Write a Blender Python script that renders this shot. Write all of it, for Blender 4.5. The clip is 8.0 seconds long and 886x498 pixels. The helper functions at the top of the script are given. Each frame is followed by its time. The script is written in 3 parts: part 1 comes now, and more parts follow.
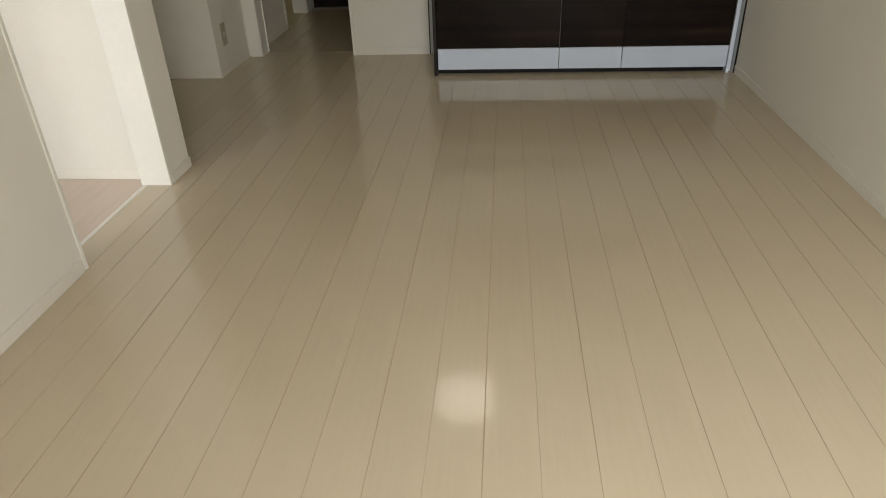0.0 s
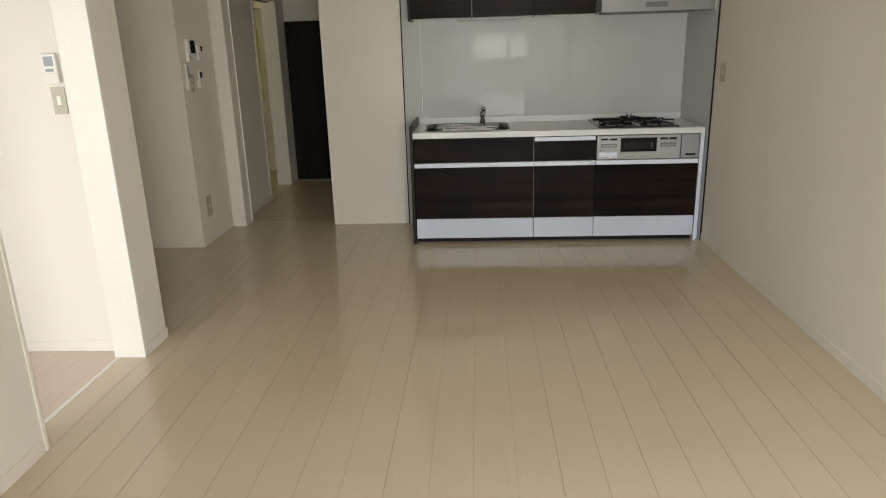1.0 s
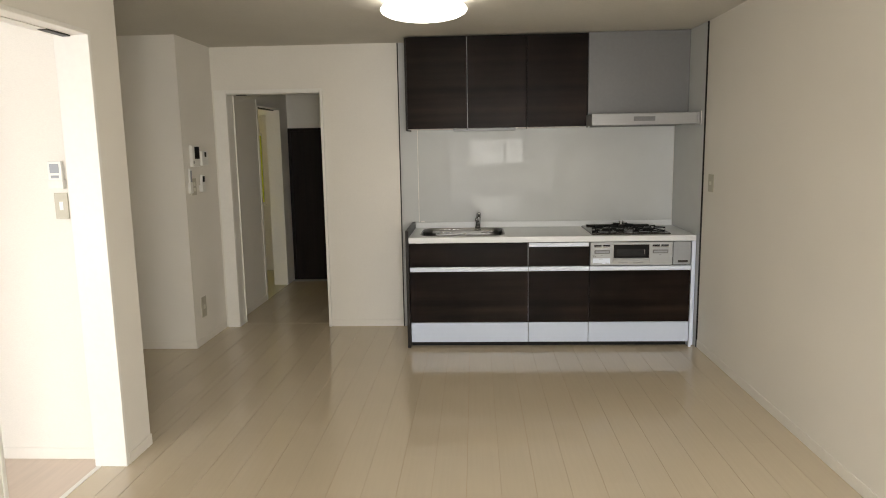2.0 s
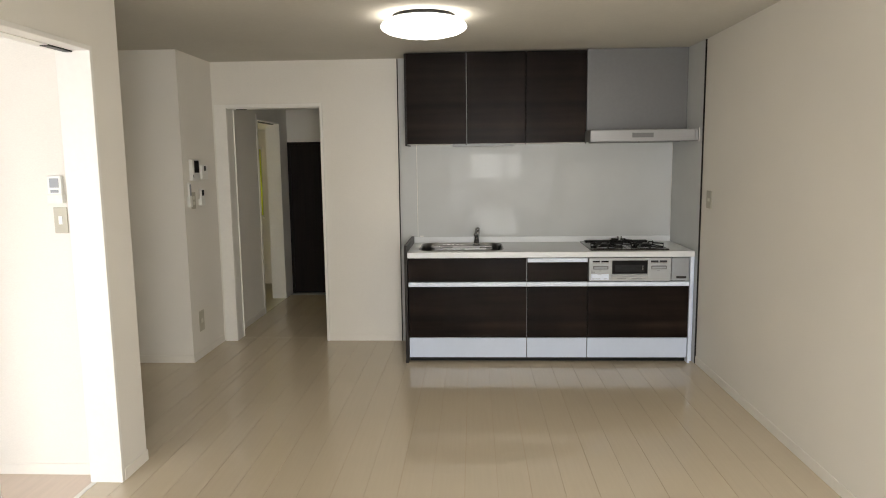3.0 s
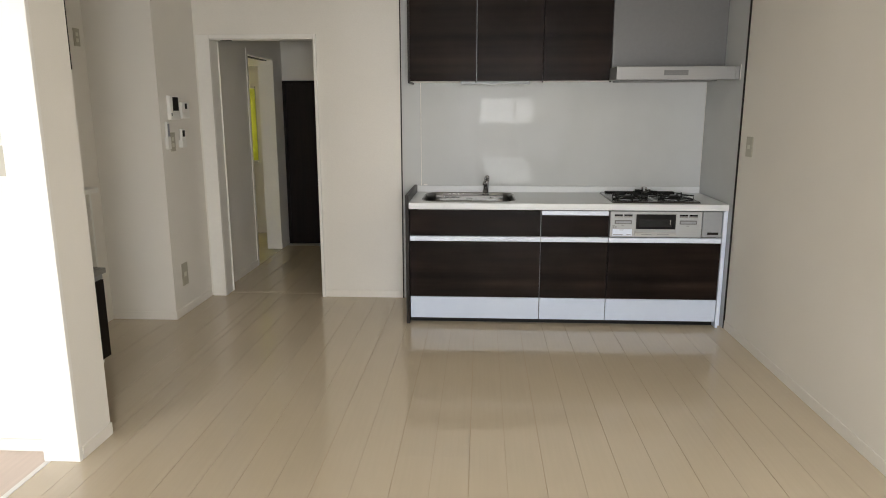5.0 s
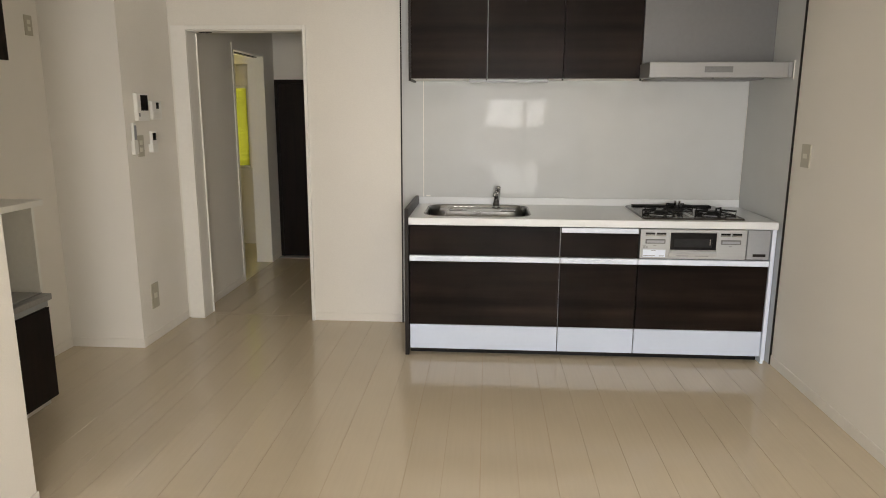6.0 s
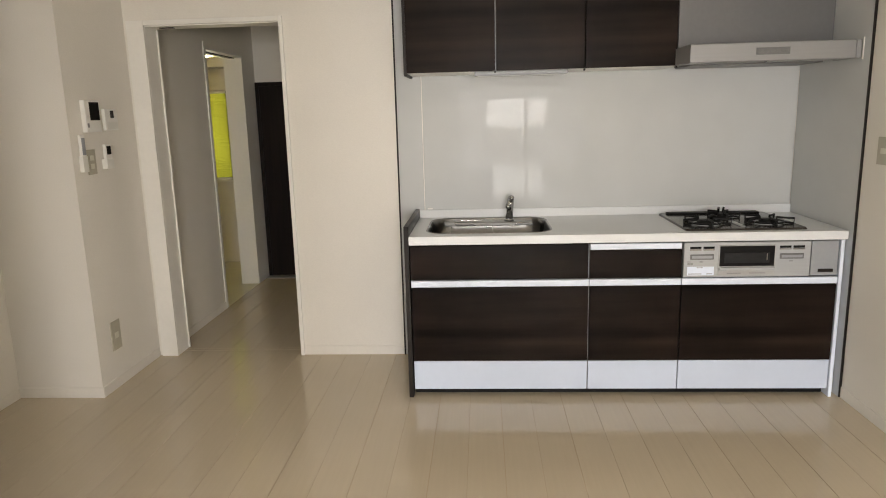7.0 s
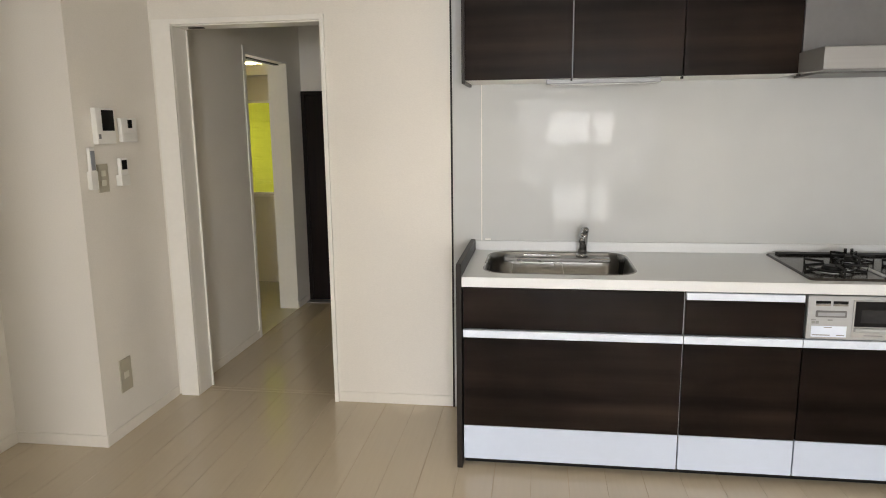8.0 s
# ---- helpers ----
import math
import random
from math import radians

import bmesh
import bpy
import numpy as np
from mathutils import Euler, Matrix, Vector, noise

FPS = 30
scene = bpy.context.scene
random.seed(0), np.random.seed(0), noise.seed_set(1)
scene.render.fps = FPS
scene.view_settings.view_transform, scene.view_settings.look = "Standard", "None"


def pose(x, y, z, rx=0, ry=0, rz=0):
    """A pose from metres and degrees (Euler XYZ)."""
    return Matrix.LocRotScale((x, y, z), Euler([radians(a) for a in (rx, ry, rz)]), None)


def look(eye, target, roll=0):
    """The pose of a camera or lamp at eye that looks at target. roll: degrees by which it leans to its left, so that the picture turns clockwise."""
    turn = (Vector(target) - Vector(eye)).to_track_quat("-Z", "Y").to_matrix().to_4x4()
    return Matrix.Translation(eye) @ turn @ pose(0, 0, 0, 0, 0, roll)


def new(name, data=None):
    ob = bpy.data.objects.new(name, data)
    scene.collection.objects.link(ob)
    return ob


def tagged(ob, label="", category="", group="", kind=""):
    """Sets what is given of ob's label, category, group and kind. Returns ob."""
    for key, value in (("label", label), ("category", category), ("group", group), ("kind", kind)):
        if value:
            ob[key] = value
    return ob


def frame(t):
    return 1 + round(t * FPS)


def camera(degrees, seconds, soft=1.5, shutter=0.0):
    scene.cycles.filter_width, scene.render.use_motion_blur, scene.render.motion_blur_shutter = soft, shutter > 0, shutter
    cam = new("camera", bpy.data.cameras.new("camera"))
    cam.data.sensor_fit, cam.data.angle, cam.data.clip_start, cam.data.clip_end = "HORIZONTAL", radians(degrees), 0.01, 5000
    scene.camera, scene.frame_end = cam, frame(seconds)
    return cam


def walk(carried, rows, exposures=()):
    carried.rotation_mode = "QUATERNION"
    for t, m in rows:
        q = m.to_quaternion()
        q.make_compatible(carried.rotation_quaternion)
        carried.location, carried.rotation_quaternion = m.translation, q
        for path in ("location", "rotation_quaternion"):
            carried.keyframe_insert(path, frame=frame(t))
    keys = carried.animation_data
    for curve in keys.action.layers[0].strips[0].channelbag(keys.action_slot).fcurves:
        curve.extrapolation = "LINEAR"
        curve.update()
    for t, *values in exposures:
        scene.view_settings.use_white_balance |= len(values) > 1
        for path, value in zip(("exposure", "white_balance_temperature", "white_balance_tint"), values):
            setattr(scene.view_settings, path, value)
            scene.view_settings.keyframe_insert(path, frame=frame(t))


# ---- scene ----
cam = camera(66.5, 8.0, soft=1.0)
EXPOSURES = [(0, -1.43, 7080, 8), (0.5, -1.34, 7050, 8.5), (1.0, -1.14, 7030, 10), (2.0, -0.86, 7150, 11), (3.5, -0.82, 6750, 11), (4.5, -0.78, 6600, 11), (6.0, -0.54, 7050, 13), (7.0, -0.41, 7150, 14), (8.0, -0.30, 6850, 13)]
PATH = [
    (0, (0.527, -5.225, 1.484), (0.354, -3.504, 0.479), -2.2),
    (0.5, (0.524, -5.202, 1.505), (0.377, -3.379, 0.695), -2.3),
    (1, (0.513, -5.202, 1.533), (0.406, -3.291, 0.954), -1.7),
    (1.5, (0.529, -5.203, 1.568), (0.429, -3.249, 1.154), -1.4),
    (2, (0.534, -5.2, 1.578), (0.438, -3.224, 1.281), -1.0),
    (2.1, (0.543, -5.199, 1.584), (0.444, -3.221, 1.306), -1.0),
    (2.2, (0.535, -5.196, 1.594), (0.439, -3.216, 1.33), -0.9),
    (3.3, (0.532, -5.201, 1.594), (0.441, -3.22, 1.335), -0.7),
    (3.5, (0.535, -5.201, 1.589), (0.444, -3.227, 1.281), -0.9),
    (4, (0.566, -5.158, 1.566), (0.44, -3.194, 1.21), -0.4),
    (4.5, (0.556, -4.992, 1.545), (0.425, -3.039, 1.134), 0.4),
    (4.7, (0.53, -4.876, 1.542), (0.419, -2.922, 1.13), -0.1),
    (5.8, (0.513, -4.205, 1.541), (0.398, -2.249, 1.142), -0.1),
    (6, (0.489, -4.073, 1.524), (0.363, -2.118, 1.125), 0.2),
    (6.5, (0.419, -3.734, 1.52), (0.301, -1.779, 1.114), -0.5),
    (7, (0.403, -3.429, 1.51), (0.282, -1.472, 1.117), -1.5),
    (7.5, (0.389, -3.121, 1.524), (0.208, -1.164, 1.15), -0.2),
    (8, (0.335, -2.819, 1.52), (0.058, -0.87, 1.165), -0.7),
]
walk(cam, [(t, look(eye, target, roll)) for t, eye, target, roll in PATH], EXPOSURES)

# ---- light ----
world = bpy.data.worlds.new("sky")
scene.world = world
world.use_nodes = True
sky = world.node_tree.nodes.new("ShaderNodeTexSky")
sky.sky_type = "NISHITA"
sky.sun_disc = False
sky.sun_elevation, sky.sun_rotation = radians(48), radians(150)
world.node_tree.links.new(sky.outputs["Color"], world.node_tree.nodes["Background"].inputs["Color"])
world.node_tree.nodes["Background"].inputs["Strength"].default_value = 0.12


def area(name, m, w, h, watts, color):
    data = bpy.data.lights.new(name, "AREA")
    data.shape, data.size, data.size_y, data.energy, data.color = "RECTANGLE", w, h, watts, color
    ob = new(name, data)
    ob.matrix_world = m
    return ob


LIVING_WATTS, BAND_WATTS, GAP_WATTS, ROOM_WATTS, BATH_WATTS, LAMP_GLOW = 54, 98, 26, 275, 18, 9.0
area("daylight_living", look((1.05, -6.66, 1.22), (1.35, -4.72, -0.30)), 2.15, 1.7, LIVING_WATTS, (0.95, 0.97, 1.0)).data.spread = radians(140)
area("daylight_sky_band", look((0.97, -6.50, 1.49), (1.50, -3.2, 0.0)), 0.97, 0.50, BAND_WATTS, (0.95, 0.98, 1.0)).data.spread = radians(130)
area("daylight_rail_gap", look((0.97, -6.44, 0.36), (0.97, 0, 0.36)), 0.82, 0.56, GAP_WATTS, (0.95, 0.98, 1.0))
area("daylight_room", look((-3.0, -6.62, 1.22), (-3.0, -4.62, -0.30)), 1.8, 1.7, ROOM_WATTS, (0.84, 0.90, 1.0))
area("daylight_bath", look((-2.55, 3.95, 1.4), (-2.55, 0, 1.2)), 0.8, 0.9, BATH_WATTS, (1.0, 0.99, 0.92))

# ---- materials ----


def material(name, color, rough=0.5, metal=0.0, grain=(40, 40, 40), vary=0.05, stain=0.03, bump=0.0, bump_scale=300, coat=0.0, random_tint=0.0, spec=0.5, rough_vary=0.05):
    m = bpy.data.materials.new(name)
    m.use_nodes = True
    nt, n = m.node_tree, m.node_tree.nodes
    b = n["Principled BSDF"]
    link = nt.links.new
    tc = n.new("ShaderNodeTexCoord")
    mp = n.new("ShaderNodeMapping")
    mp.inputs["Scale"].default_value = grain
    link(tc.outputs["Object"], mp.inputs["Vector"])
    fine = n.new("ShaderNodeTexNoise")
    fine.inputs["Scale"].default_value, fine.inputs["Detail"].default_value = 1.0, 6
    link(mp.outputs["Vector"], fine.inputs["Vector"])
    large = n.new("ShaderNodeTexNoise")
    large.inputs["Scale"].default_value, large.inputs["Detail"].default_value = 1.7, 3
    link(tc.outputs["Object"], large.inputs["Vector"])

    def ranged(sock, lo, hi):
        r = n.new("ShaderNodeMapRange")
        r.inputs["From Min"].default_value, r.inputs["From Max"].default_value = 0.3, 0.7
        r.inputs["To Min"].default_value, r.inputs["To Max"].default_value = lo, hi
        link(sock, r.inputs["Value"])
        return r.outputs["Result"]

    def times(a, c):
        x = n.new("ShaderNodeMath")
        x.operation = "MULTIPLY"
        link(a, x.inputs[0])
        link(c, x.inputs[1])
        return x.outputs[0]

    v = times(ranged(fine.outputs["Fac"], 1 - vary, 1 + vary), ranged(large.outputs["Fac"], 1 - stain, 1 + stain))
    if random_tint:
        oi = n.new("ShaderNodeObjectInfo")
        r = n.new("ShaderNodeMapRange")
        r.inputs["To Min"].default_value, r.inputs["To Max"].default_value = 1 - random_tint, 1 + random_tint
        link(oi.outputs["Random"], r.inputs["Value"])
        v = times(v, r.outputs["Result"])
    mul = n.new("ShaderNodeVectorMath")
    mul.operation = "SCALE"
    mul.inputs[0].default_value = color
    link(v, mul.inputs["Scale"])
    link(mul.outputs["Vector"], b.inputs["Base Color"])
    link(ranged(large.outputs["Fac"], max(rough - rough_vary, 0.02), rough + rough_vary), b.inputs["Roughness"])
    b.inputs["Metallic"].default_value = metal
    b.inputs["Specular IOR Level"].default_value = spec
    if coat:
        b.inputs["Coat Weight"].default_value, b.inputs["Coat Roughness"].default_value = coat, 0.08
    if bump:
        bn = n.new("ShaderNodeTexNoise")
        bn.inputs["Scale"].default_value, bn.inputs["Detail"].default_value = bump_scale, 4
        link(tc.outputs["Object"], bn.inputs["Vector"])
        bu = n.new("ShaderNodeBump")
        bu.inputs["Strength"].default_value, bu.inputs["Distance"].default_value = bump, 0.002
        link(bn.outputs["Fac"], bu.inputs["Height"])
        link(bu.outputs["Normal"], b.inputs["Normal"])
    return m


def glowing(name, color, strength):
    m = bpy.data.materials.new(name)
    m.use_nodes = True
    b = m.node_tree.nodes["Principled BSDF"]
    b.inputs["Base Color"].default_value = (0.85, 0.85, 0.83, 1)
    b.inputs["Emission Color"].default_value = (*color, 1)
    b.inputs["Emission Strength"].default_value = strength
    return m


WALLPAPER = material("wallpaper", (0.80, 0.768, 0.705), 0.85, grain=(120, 120, 260), vary=0.025, stain=0.02, bump=0.5, bump_scale=420, spec=0.2)
HOODSILVER = material("hood_silver", (0.30, 0.30, 0.298), 0.4, 0.3, vary=0.02, grain=(3, 100, 100))
BASE = material("skirting", (0.79, 0.755, 0.69), 0.55, vary=0.015)
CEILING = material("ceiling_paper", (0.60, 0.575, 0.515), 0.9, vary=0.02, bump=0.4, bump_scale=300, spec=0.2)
TRIM = material("white_trim", (0.84, 0.82, 0.77), 0.4, vary=0.015, stain=0.02)
PLANK = material("maple_plank", (0.60, 0.512, 0.383), 0.11, grain=(60, 2.2, 60), vary=0.016, stain=0.025, bump=0.02, bump_scale=30, coat=0.0, random_tint=0.006, spec=0.55, rough_vary=0.015)
JOINT = material("plank_joint", (0.50, 0.375, 0.245), 0.7)
ROOM_FLOOR = material("room_floor", (0.67, 0.56, 0.475), 0.4, grain=(40, 3, 40), vary=0.05)
WASH_FLOOR = material("washroom_floor", (0.66, 0.62, 0.47), 0.35, grain=(30, 30, 30), vary=0.03)
DARKWOOD = material("dark_wood_laminate", (0.0130, 0.0084, 0.0065), 0.34, grain=(0.7, 30, 11), vary=0.62, stain=0.45, bump=0.0, random_tint=0.06, spec=0.06, rough_vary=0.01)
DARKEDGE = material("dark_edge", (0.0145, 0.0108, 0.0092), 0.4, vary=0.1, spec=0.25)
WHITEGLOSS = material("white_drawer_front", (0.59, 0.665, 0.80), 0.3, vary=0.01, stain=0.01)
HANDLE = material("white_handle_rail", (0.75, 0.825, 0.94), 0.3, vary=0.02)
WORKTOP = material("artificial_marble", (0.73, 0.75, 0.76), 0.32, grain=(200, 200, 200), vary=0.03, stain=0.01, rough_vary=0.005)
PANEL = material("kitchen_panel", (0.555, 0.57, 0.565), 0.018, grain=(6, 6, 6), vary=0.015, stain=0.02, bump=0.0, spec=0.19, rough_vary=0.004)
STEEL = material("brushed_steel", (0.29, 0.287, 0.28), 0.30, 1.0, grain=(4, 160, 160), vary=0.07)
CHROME = material("chrome", (0.46, 0.465, 0.475), 0.1, 1.0, vary=0.02)
SILVER = material("silver_paint", (0.40, 0.415, 0.425), 0.38, 0.12, vary=0.03, grain=(3, 100, 100))
HOODGREY = material("grey_hood_steel", (0.155, 0.155, 0.155), 0.45, 0.2, vary=0.03)
STEELGREY = material("grill_door_grey", (0.42, 0.42, 0.415), 0.38, 0.3, vary=0.03, grain=(3, 100, 100))
GREY = material("grey_plastic", (0.30, 0.315, 0.33), 0.4, vary=0.03)
DARKGREY = material("dark_grey_plastic", (0.15, 0.15, 0.15), 0.4, vary=0.03)
BLACK = material("black_enamel", (0.008, 0.008, 0.008), 0.5, vary=0.2, spec=0.2)
HOBPLATE = material("hob_top_plate", (0.046, 0.040, 0.035), 0.16, 0.1, vary=0.15, spec=0.3)
GRILLGLASS = material("grill_glass", (0.022, 0.022, 0.024), 0.15, vary=0.15, grain=(20, 20, 60), spec=0.25)
SCREEN = material("screen_glass", (0.008, 0.008, 0.009), 0.14, vary=0.02, spec=0.25)
PLASTIC = material("white_plastic", (0.82, 0.81, 0.77), 0.35, vary=0.015)
BEIGE = material("beige_plastic", (0.46, 0.43, 0.34), 0.4, vary=0.02)
ROCKER = material("rocker_plastic", (0.66, 0.64, 0.54), 0.35, vary=0.02)
PRINT = material("grey_print", (0.25, 0.25, 0.25), 0.6)
STONE = material("grey_counter_stone", (0.27, 0.265, 0.25), 0.3, grain=(60, 60, 60), vary=0.08)
CABWHITE = material("white_melamine", (0.78, 0.77, 0.72), 0.4, vary=0.02)
ENTRANCE = material("dark_entrance_door", (0.008, 0.0042, 0.0032), 0.5, grain=(40, 40, 2), vary=0.4, spec=0.2)
TILE = material("entrance_sill", (0.32, 0.31, 0.29), 0.5, vary=0.1)
ALU = material("aluminium", (0.55, 0.55, 0.55), 0.4, 0.8)
CONCRETE = material("balcony_concrete", (0.50, 0.49, 0.46), 0.85, grain=(14, 14, 14), vary=0.12, stain=0.1)
EARTH = material("ground", (0.16, 0.17, 0.10), 0.95, grain=(0.6, 0.6, 0.6), vary=0.3)
LAMPGLOW = glowing("lamp_diffuser", (1.0, 0.97, 0.92), LAMP_GLOW)

BATHGLOW = glowing("bath_lamp", (1.0, 0.86, 0.38), 2000.0)

BLIND = material("yellow_green_blind", (0.50, 0.50, 0.10), 0.5, vary=0.04)
bn_ = BLIND.node_tree
tr_ = bn_.nodes.new("ShaderNodeBsdfTranslucent")
tr_.inputs["Color"].default_value = (0.60, 0.62, 0.08, 1)
mx_ = bn_.nodes.new("ShaderNodeMixShader")
mx_.inputs["Fac"].default_value = 0.55
bn_.links.new(bn_.nodes["Principled BSDF"].outputs[0], mx_.inputs[1])
bn_.links.new(tr_.outputs[0], mx_.inputs[2])
bn_.links.new(mx_.outputs[0], bn_.nodes["Material Output"].inputs["Surface"])

GLASS = bpy.data.materials.new("window_glass")
GLASS.use_nodes = True
g_ = GLASS.node_tree.nodes["Principled BSDF"]
g_.inputs["Transmission Weight"].default_value, g_.inputs["Roughness"].default_value, g_.inputs["IOR"].default_value = 1.0, 0.0, 1.45

# ---- builders ----


def thing(name, at, label, category, group="", kind=""):
    ob = new(name)
    ob.location = at
    ob["at"] = list(at)
    return tagged(ob, label, category, group, kind)


def part(name, bm, mat, parent=None, label="", smooth=False):
    """Links a bmesh, given in world places, as one mesh under a thing or a part."""
    at = Vector(parent["at"]) if parent else Vector((0, 0, 0))
    bmesh.ops.translate(bm, vec=-at, verts=bm.verts)
    me = bpy.data.meshes.new(name)
    bm.to_mesh(me)
    bm.free()
    me.materials.append(mat)
    if smooth:
        for p in me.polygons:
            p.use_smooth = True
    ob = new(name, me)
    if parent:
        ob["at"] = list(at)
        ob.parent = parent
    if label:
        ob["label"] = label
    return ob


def box(x0, x1, y0, y1, z0, z1, bevel=0.0, bm=None, seg=2):
    own = bm if bm is not None else bmesh.new()
    made = bmesh.ops.create_cube(own, size=1)["verts"]
    for v in made:
        v.co = Vector(((x0 + x1) / 2 + v.co.x * (x1 - x0), (y0 + y1) / 2 + v.co.y * (y1 - y0), (z0 + z1) / 2 + v.co.z * (z1 - z0)))
    if bevel:
        edges = list({e for v in made for e in v.link_edges})
        bmesh.ops.bevel(own, geom=edges, offset=bevel, segments=seg, profile=0.5, affect="EDGES")
    return own


def boxes(*rows, bevel=0.0):
    bm = bmesh.new()
    for r in rows:
        box(*r, bevel=bevel, bm=bm)
    return bm


def lathe(cx, cy, profile, n=32, bm=None):
    """Turns (radius, z) pairs about a vertical axis."""
    own = bm if bm is not None else bmesh.new()
    rings = []
    for r, z in profile:
        if r <= 1e-6:
            rings.append([own.verts.new((cx, cy, z))])
        else:
            rings.append([own.verts.new((cx + r * math.cos(2 * math.pi * i / n), cy + r * math.sin(2 * math.pi * i / n), z)) for i in range(n)])
    for a, b in zip(rings, rings[1:]):
        for i in range(n):
            j = (i + 1) % n
            if len(a) == 1 and len(b) == 1:
                continue
            if len(a) == 1:
                own.faces.new((a[0], b[i], b[j]))
            elif len(b) == 1:
                own.faces.new((a[i], b[0], a[j]))
            else:
                own.faces.new((a[i], b[i], b[j], a[j]))
    bmesh.ops.recalc_face_normals(own, faces=own.faces)
    return own


def tube(points, r, n=10, bm=None):
    """A round bar along a line of points."""
    own = bm if bm is not None else bmesh.new()
    pts = [Vector(p) for p in points]
    rings = []
    for i, p in enumerate(pts):
        d = (pts[min(i + 1, len(pts) - 1)] - pts[max(i - 1, 0)]).normalized()
        u = d.orthogonal().normalized()
        if rings:
            u = (last - d * last.dot(d)).normalized()
        last = u
        w = d.cross(u)
        rr = r[i] if isinstance(r, (list, tuple)) else r
        rings.append([own.verts.new(p + rr * (math.cos(2 * math.pi * k / n) * u + math.sin(2 * math.pi * k / n) * w)) for k in range(n)])
    for a, b in zip(rings, rings[1:]):
        for k in range(n):
            own.faces.new((a[k], a[(k + 1) % n], b[(k + 1) % n], b[k]))
    own.faces.new(rings[0][::-1])
    own.faces.new(rings[-1])
    bmesh.ops.recalc_face_normals(own, faces=own.faces)
    return own


def rounded(x0, x1, y0, y1, r, n=8):
    """Corner points of a rounded rectangle, counter-clockwise."""
    out = []
    for cx, cy, a in ((x1 - r, y1 - r, 0), (x0 + r, y1 - r, 90), (x0 + r, y0 + r, 180), (x1 - r, y0 + r, 270)):
        for i in range(n + 1):
            t = radians(a + 90 * i / n)
            out.append((cx + r * math.cos(t), cy + r * math.sin(t)))
    return out


def prism_x(profile, x0, x1):
    """A profile of (y, z) pairs drawn out along x."""
    bm = bmesh.new()
    a = [bm.verts.new((x0, y, z)) for y, z in profile]
    b = [bm.verts.new((x1, y, z)) for y, z in profile]
    bm.faces.new(a)
    bm.faces.new(b[::-1])
    for i in range(len(a)):
        j = (i + 1) % len(a)
        bm.faces.new((a[j], a[i], b[i], b[j]))
    bmesh.ops.recalc_face_normals(bm, faces=bm.faces)
    return bm


def setting(name, bm, mat, label, category):
    ob = part(name, bm, mat)
    return tagged(ob, label, category, kind="structure")


# ---- the plan ----
H = 2.46          # ceiling
RX = 2.258        # living room wall beside the kitchen
BY = 0.68         # back wall with the door and the kitchen
PX = -1.25        # partition to the next room, living side
PB = -1.405       # partition, room side
SY = -6.2         # window wall
SX = -1.729        # stub wall with the intercom
NX = -2.215        # wall of the nook
HX = -1.695       # hall wall

setting("wall_east", box(RX, RX + 0.12, SY - 0.15, BY + 0.15, 0, H), WALLPAPER, "off-white textured wallpaper on the long wall", "wall")
# back wall, with the door to the hall
DL, DR, DT = -1.602, -0.786, 2.070
setting("wall_north", boxes((DR, RX, BY, BY + 0.12, 0, H), (DL, DR, BY, BY + 0.12, DT, H), (SX - 0.12, DL, BY, BY + 0.12, 0, H)), WALLPAPER, "off-white wallpapered wall with a doorway to the hall", "wall")
setting("wall_stub", boxes((SX - 0.12, SX, 0.0, BY, 0, H), (NX - 0.12, SX - 0.12, 0.0, 0.12, 0, H)), WALLPAPER, "off-white wallpapered corner with intercom and switches", "wall")
setting("wall_nook", box(NX - 0.12, NX, -1.778, 0.0, 0, H), WALLPAPER, "off-white wallpapered wall behind the low cupboard", "wall")
setting("wall_room_north", boxes((-4.72, PB, -1.955, -1.778, 0, H), (PB, PX, -2.020, -1.778, 0, H)), WALLPAPER, "off-white wallpapered wall end beside the open sliding door", "wall")
OT, ON = 2.145, -2.90
setting("wall_partition", boxes((PB, PX, SY, ON, 0, H), (PB, PX, ON, -2.020, OT, H)), WALLPAPER, "off-white wallpapered partition with a wide opening", "wall")
setting("wall_room_west", box(-4.72, -4.60, SY, -1.955, 0, H), WALLPAPER, "off-white wallpapered wall of the bright room", "wall")
# window wall of both rooms
W1, W2, WT = (0.0, 2.2), (-3.85, -2.15), 2.02
setting("wall_south", boxes((W1[1], RX, SY - 0.15, SY, 0, H), (W2[1], W1[0], SY - 0.15, SY, 0, H), (-4.72, W2[0], SY - 0.15, SY, 0, H), (W1[0], W1[1], SY - 0.15, SY, WT, H), (W2[0], W2[1], SY - 0.15, SY, WT, H)), WALLPAPER, "off-white wallpapered wall with balcony windows", "wall")
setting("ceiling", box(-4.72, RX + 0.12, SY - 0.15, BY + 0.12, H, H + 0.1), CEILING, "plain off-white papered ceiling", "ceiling")

